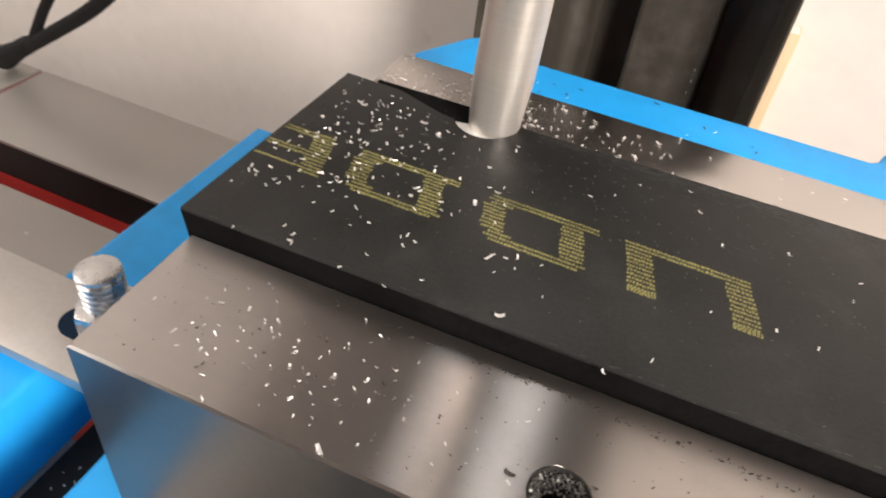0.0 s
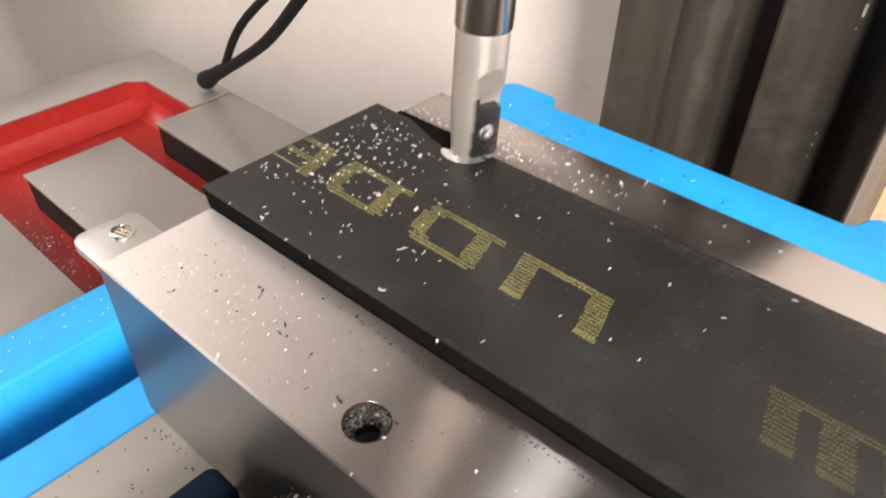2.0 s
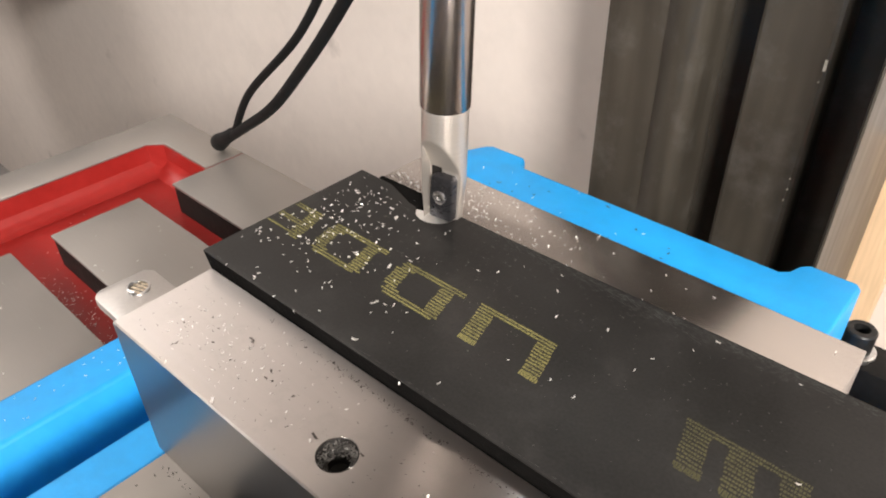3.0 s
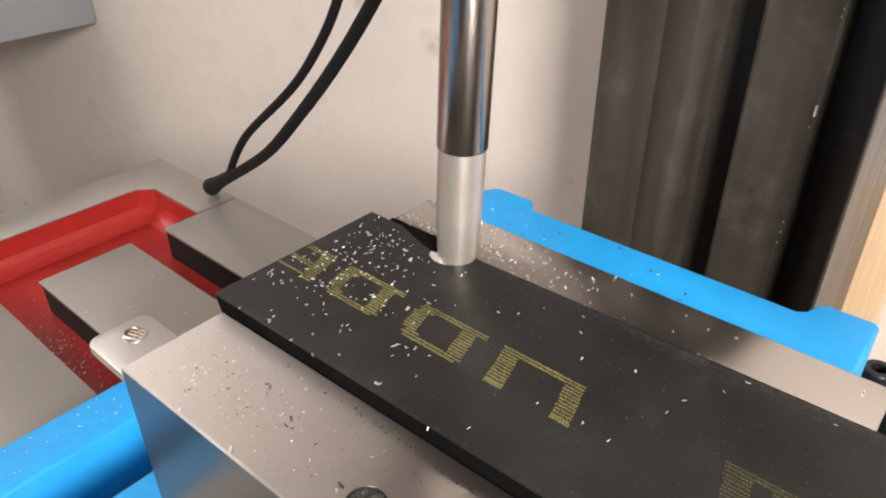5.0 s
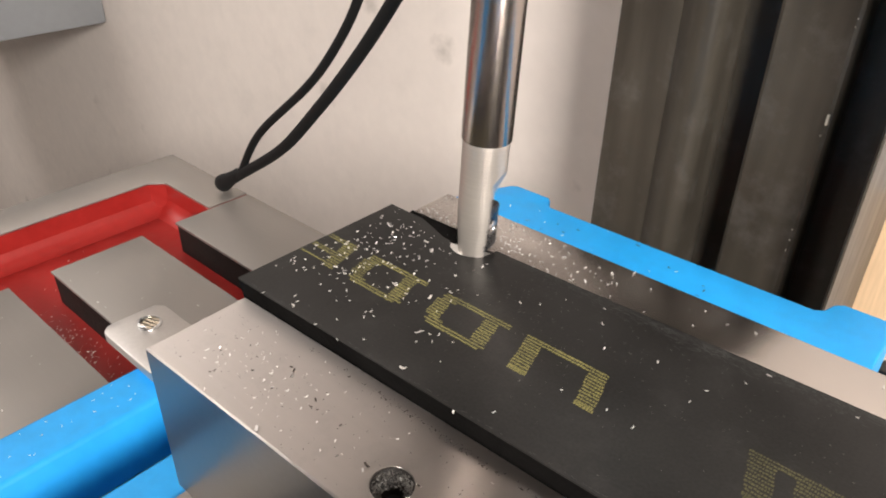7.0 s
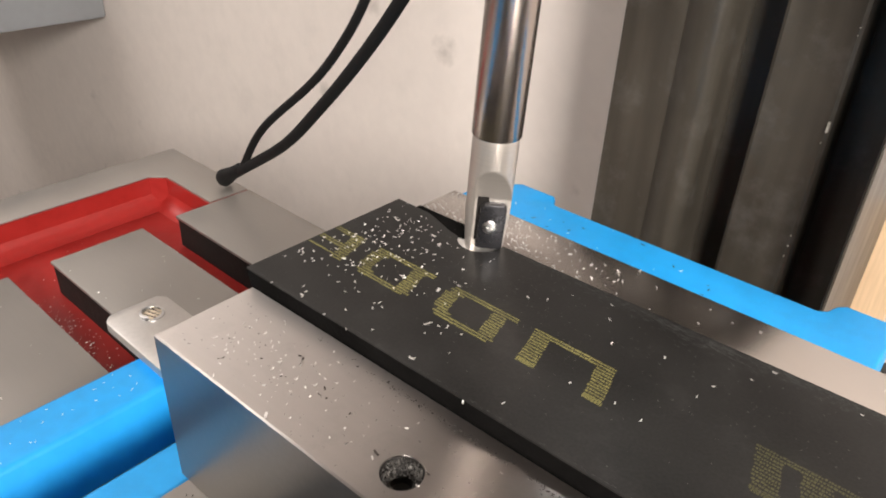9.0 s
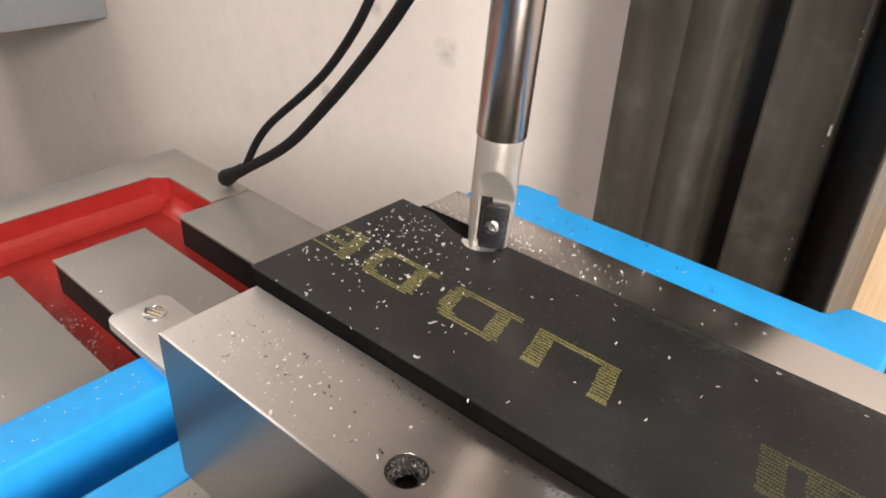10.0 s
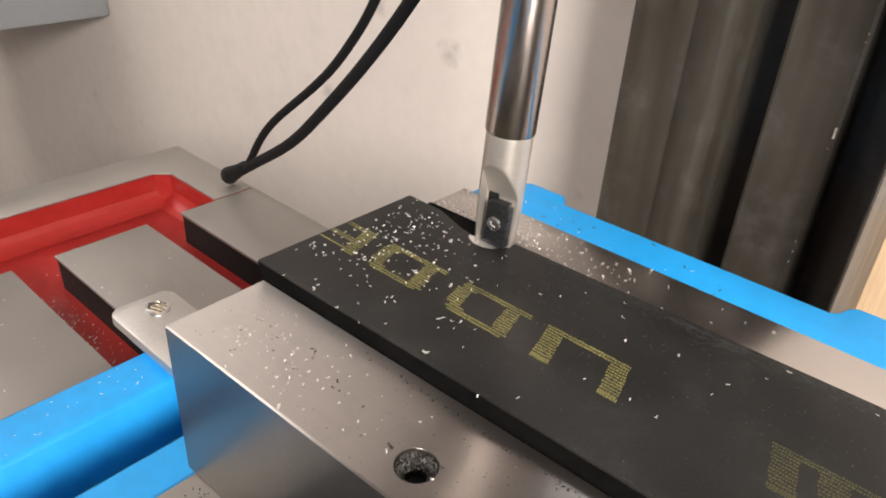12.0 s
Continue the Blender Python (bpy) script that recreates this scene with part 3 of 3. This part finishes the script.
cable_strand([(-0.289, 0.2475, -0.0875), (-0.281, 0.2475, -0.082), (-0.26, 0.248, -0.0685), (-0.24, 0.248, -0.0555), (-0.222, 0.248, -0.0415), (-0.2, 0.248, -0.0195), (-0.182, 0.248, -0.002), (-0.156, 0.248, 0.026), (-0.136, 0.248, 0.05), (-0.115, 0.25, 0.08), (-0.09, 0.255, 0.13)], 0.0034, cable)
sleeve = lathe_bm([(0.0002, 0), (0.0058, 0.0002), (0.0062, 0.0012), (0.0054, 0.008), (0.0044, 0.016), (0.0042, 0.026), (0.003, 0.0295)], 24)
part("cable_end", sleeve, RUBBER, cable, "flared black cable sleeve", m=Matrix.Translation((-0.3055, 0.2478, -0.0968)) @ Vector((0.027, 0.0, 0.0175)).to_track_quat("Z", "Y").to_matrix().to_4x4())

# ---- back of the room ----
def build_cap_screw():
    b = thing("cap_screw", "black socket-head cap screw with bright washer behind the jaw", "screw", (0.0985, 0.2465, 0))
    part("head", lathe_bm([(0.005, -0.0362), (0.005, -0.0288), (0.0045, -0.0282), (0.0026, -0.0282), (0.0026, -0.032), (0.0004, -0.0322)], 32), BLACKOX, b)
    part("washer", lathe_bm([(0.0068, -0.0382), (0.0068, -0.0368), (0.0062, -0.0363), (0.003, -0.0363)], 32), ZINC, b)
    f = bpy.data.objects["machine_vise"]
    part("foot", box_bm(0.086, 0.118, 0.2395, 0.255, -0.1018, -0.0383, 0.001), SLOT, f, "dark cast foot")


build_cap_screw()
w = thing("wooden_board", "light pine board standing behind the column", "board")
part("board", box_bm(-0.01, 0.0716, 0.5357, 0.556, -0.999, -0.088, 0.0015), WOOD, w)
# paler cap paints the glare on the board's top end
part("board_end", box_bm(-0.0085, 0.0701, 0.537, 0.5545, -0.0879, -0.0872, 0.0002), WOODEND, w, "top end of the board, pale as in strong light")
g = thing("grey_cabinet", "grey enamelled metal box on the wall", "cabinet")
part("housing", box_bm(-1.7, -1.125, 0.2, 0.559, -0.185, 0.5, 0.006), GREYBOX, g)


# ---- swarf ----
def swarf(name, label, mat, spots, seed, size=(0.00026, 0.00078)):
    """Small curled flakes scattered over the given patches: x, y, spread x, spread y, height, count."""
    rnd = random.Random(seed)
    bm = bmesh.new()
    for cx, cy, sx, sy, z, count, (xa, xb, ya, yb) in spots:
        k = 0
        while k < count:
            x, y = rnd.gauss(cx, sx), rnd.gauss(cy, sy)
            if not (xa < x < xb and ya < y < yb) or math.hypot(x - CUT[0], y - CUT[1]) < 0.0095 or (-0.06 < x < -0.024 and 0.1785 - 0.32 * (x + 0.06) < y < 0.1815):
                continue
            k += 1
            s, turn, curl = rnd.uniform(*size) * (1.5 if rnd.random() < 0.12 else 1), rnd.uniform(0, 6.3), rnd.uniform(0.5, 2.2)
            wide = s * rnd.uniform(0.25, 0.65)
            m = Matrix.Translation((x, y, z + 0.0001)) @ Matrix.Rotation(turn, 4, "Z") @ Matrix.Rotation(rnd.uniform(-0.5, 0.5), 4, "X")
            cols = []
            for q in range(4):
                a = curl * (q / 3 - 0.5)
                px, pz = s * math.sin(a) / curl * 1.6, s * (1 - math.cos(a)) / curl * 1.6
                cols.append([bm.verts.new(m @ Vector((px, side * wide / 2, pz + up))) for side, up in ((-1, 0), (1, 0), (1, 0.00012), (-1, 0.00012))])
            for a, b in zip(cols, cols[1:]):
                for i in range(4):
                    bm.faces.new((a[i], a[(i + 1) % 4], b[(i + 1) % 4], b[i]))
            bm.faces.new(cols[0][::-1])
            bm.faces.new(cols[-1])
    ob = part(name, bm, mat, smooth=False)
    return tagged(ob, label, "swarf", kind="stuff")


ON_PLATE = (-0.0635, 0.2, 0.109, 0.1775)
ON_BACK = (-0.061, 0.1, 0.1822, 0.205)
ON_FRONT = (-0.061, 0.1, 0.076, 0.106)
ON_BLUE = (-0.05, 0.09, 0.207, 0.229)
swarf("metal_swarf", "bright curled steel chips scattered on the plate and vise", CHIP, [
    (-0.05, 0.152, 0.014, 0.014, 0, 52, ON_PLATE), (-0.036, 0.153, 0.017, 0.013, 0, 26, ON_PLATE), (-0.04, 0.131, 0.02, 0.017, 0, 80, ON_PLATE), (0.03, 0.145, 0.05, 0.03, 0, 26, ON_PLATE), (-0.035, 0.091, 0.018, 0.008, -0.007, 16, ON_FRONT),
    (-0.03, 0.189, 0.018, 0.008, -0.0045, 50, ON_BACK), (0.03, 0.19, 0.04, 0.01, -0.0045, 16, ON_BACK),
    (0.0, 0.217, 0.03, 0.006, -0.0075, 8, ON_BLUE),
    (-0.2, 0.14, 0.05, 0.03, TABLE_Z, 14, (-0.28, -0.1, 0.122, 0.176)), (-0.25, 0.11, 0.03, 0.006, -0.1238, 60, (-0.287, -0.15, 0.0995, 0.12)), (-0.3, 0.12, 0.02, 0.04, -0.1238, 20, (-0.338, -0.289, 0.03, 0.21)), (-0.133, 0.05, 0.006, 0.05, -0.078, 36, (-0.143, -0.1245, -0.02, 0.097)), (-0.1, 0.05, 0.008, 0.04, -0.1006, 60, (-0.1125, -0.082, -0.02, 0.1)), (-0.25, 0.07, 0.03, 0.02, TABLE_Z, 10, (-0.28, -0.15, 0.03, 0.097)),
], 3, (0.0003, 0.0009))
swarf("fine_swarf", "fine bright metal grit around the cut", CHIP, [
    (-0.03, 0.09, 0.018, 0.008, -0.007, 70, ON_FRONT), (0.02, 0.09, 0.03, 0.008, -0.007, 14, ON_FRONT),
    (-0.038, 0.19, 0.014, 0.007, -0.0045, 130, ON_BACK), (-0.04, 0.16, 0.016, 0.01, 0, 50, ON_PLATE), (-0.006, 0.189, 0.016, 0.007, -0.0045, 60, ON_BACK), (-0.24, 0.11, 0.03, 0.006, -0.1238, 80, (-0.287, -0.15, 0.0995, 0.12)),
], 4, (0.0002, 0.0006))
swarf("dark_swarf", "dark oily chips and crumbs on the vise", SOOT, [
    (-0.015, 0.092, 0.022, 0.008, -0.007, 16, ON_FRONT), (0.0, 0.217, 0.04, 0.006, -0.0075, 14, ON_BLUE), (-0.035, 0.155, 0.012, 0.01, 0, 16, ON_PLATE),
    ], 5, (0.0004, 0.0009))
swarf("slideway_crumbs", "brown oily crumbs on the bare slideway", SOOT, [(-0.045, 0.04, 0.01, 0.025, -0.0645, 46, (-0.06, -0.024, -0.02, 0.073)), (-0.045, 0.0725, 0.01, 0.0008, -0.0645, 16, (-0.06, -0.024, 0.07, 0.0745))], 15, (0.0002, 0.0006))


def hole_swarf():
    """Grey chips caked in a cone round the mouth of the jaw's hole."""
    rnd = random.Random(6)
    bm = bmesh.new()
    for k in range(420):
        a, u = rnd.uniform(0, 6.283), rnd.random()
        r = 0.0049 - 0.0021 * u
        z = -0.0078 - 0.0034 * u ** 1.2
        m = Matrix.Translation((0.0228 + r * math.cos(a), 0.0861 + r * math.sin(a), z)) @ Euler((rnd.uniform(-1.2, 1.2), rnd.uniform(-1.2, 1.2), rnd.uniform(0, 6))).to_matrix().to_4x4()
        s0, s1 = rnd.uniform(0.0001, 0.0004), rnd.uniform(0.0001, 0.0003)
        q = [bm.verts.new(m @ Vector((u0 * s0, w0 * s1, h * 0.00015))) for h in (0, 1) for u0, w0 in ((-1, -1), (1, -1), (1, 1), (-1, 1))]
        bm.faces.new(q[4:])
        for i in range(4):
            bm.faces.new((q[i], q[(i + 1) % 4], q[4 + (i + 1) % 4], q[4 + i]))
    return bm


tagged(part("packed_swarf", hole_swarf(), GRIT, smooth=False, m=SKEW), "grey grit caked in the jaw hole", "swarf", kind="stuff")
swarf("edge_grime", "dark oily grime along the foot of the bar", SOOT, [(0.03, 0.1072, 0.03, 0.0007, -0.007, 160, (-0.05, 0.1, 0.1045, 0.1083))], 13, (0.00012, 0.0004))
swarf("fine_dust", "fine grey dust specks on the black bar", DUST, [
    (0.03, 0.16, 0.05, 0.014, 0, 220, ON_PLATE), (-0.01, 0.15, 0.05, 0.02, 0, 200, ON_PLATE), (-0.02, 0.092, 0.05, 0.01, -0.007, 160, ON_FRONT),
], 8, (0.00008, 0.0003))


def curled_chip():
    """One long chip rolled into an open hook."""
    bm = bmesh.new()
    cols = []
    for k in range(15):
        a = 4.2 * k / 14
        r = 0.0012 + 0.0001 * k
        cols.append([bm.verts.new((r * math.cos(a), r * math.sin(a), z)) for z in (0.0, 0.0007)])
    for a, b in zip(cols, cols[1:]):
        bm.faces.new((a[0], b[0], b[1], a[1]))
    geo = bmesh.ops.solidify(bm, geom=bm.faces[:], thickness=0.00015)
    return bm


hook = part("curled_chip", curled_chip(), CHIP, m=pose(0.0525, 0.0802, -0.0069, 0, 0, 200))
tagged(hook, "bright hooked steel chip lying on the jaw", "metal chip")


def screw_swarf():
    """Oily chips caked round the vise screw."""
    rnd = random.Random(9)
    bm = bmesh.new()
    for k in range(3200):
        a, y = rnd.uniform(-0.4, math.pi + 0.4), rnd.uniform(0.0, 0.0745)
        r = 0.0118 + 0.0032 * rnd.random() ** 1.6
        m = Matrix.Translation((0.0235 + r * math.cos(a), y, -0.0365 + r * math.sin(a))) @ Euler((rnd.uniform(-0.7, 0.7), math.pi / 2 - a + rnd.uniform(-0.6, 0.6), rnd.uniform(0, 6))).to_matrix().to_4x4()
        s0, s1 = rnd.uniform(0.0002, 0.0007), rnd.uniform(0.0002, 0.0005)
        q = [bm.verts.new(m @ Vector((u * s0, w * s1, h * 0.0002))) for h in (0, 1) for u, w in ((-1, -1), (1, -1), (1, 1), (-1, 1))]
        bm.faces.new(q[4:])
        for i in range(4):
            bm.faces.new((q[i], q[(i + 1) % 4], q[4 + (i + 1) % 4], q[4 + i]))
    return bm


tagged(part("caked_swarf", screw_swarf(), IRON, smooth=False), "dark oily chips caked on the vise screw", "swarf", kind="stuff")


# ---- movement ----
TURNS = [(0.0, -1595.0), (1.6, -358.0), (2.0, -36.0), (2.5, 367.0), (3.0, 750.0), (5.2, 2520.0), (6.2, 3270.0), (6.7, 3670.0), (9.0, 5400.0), (10.0, 6128.0), (11.0, 6858.0), (11.5, 7225.0), (12.0, 7592.0)]


def turned(t):
    for (a, p), (b, q) in zip(TURNS, TURNS[1:]):
        if t <= b:
            return p + (q - p) * (t - a) / (b - a)
    return TURNS[-1][1]


def motions():
    rows = []
    for k in range(181):
        t = k / 15
        y = 0.0004 - 0.0018 * t / 12
        rows.append((t, pose(CUT[0], CUT[1] + 0.001 + y, -0.002) @ pose(0, 0, 0, -1.35, 1.5, 0) @ pose(0, 0, 0, 0, 0, 38 - turned(t))))
    walk(end_mill, rows)


motions()
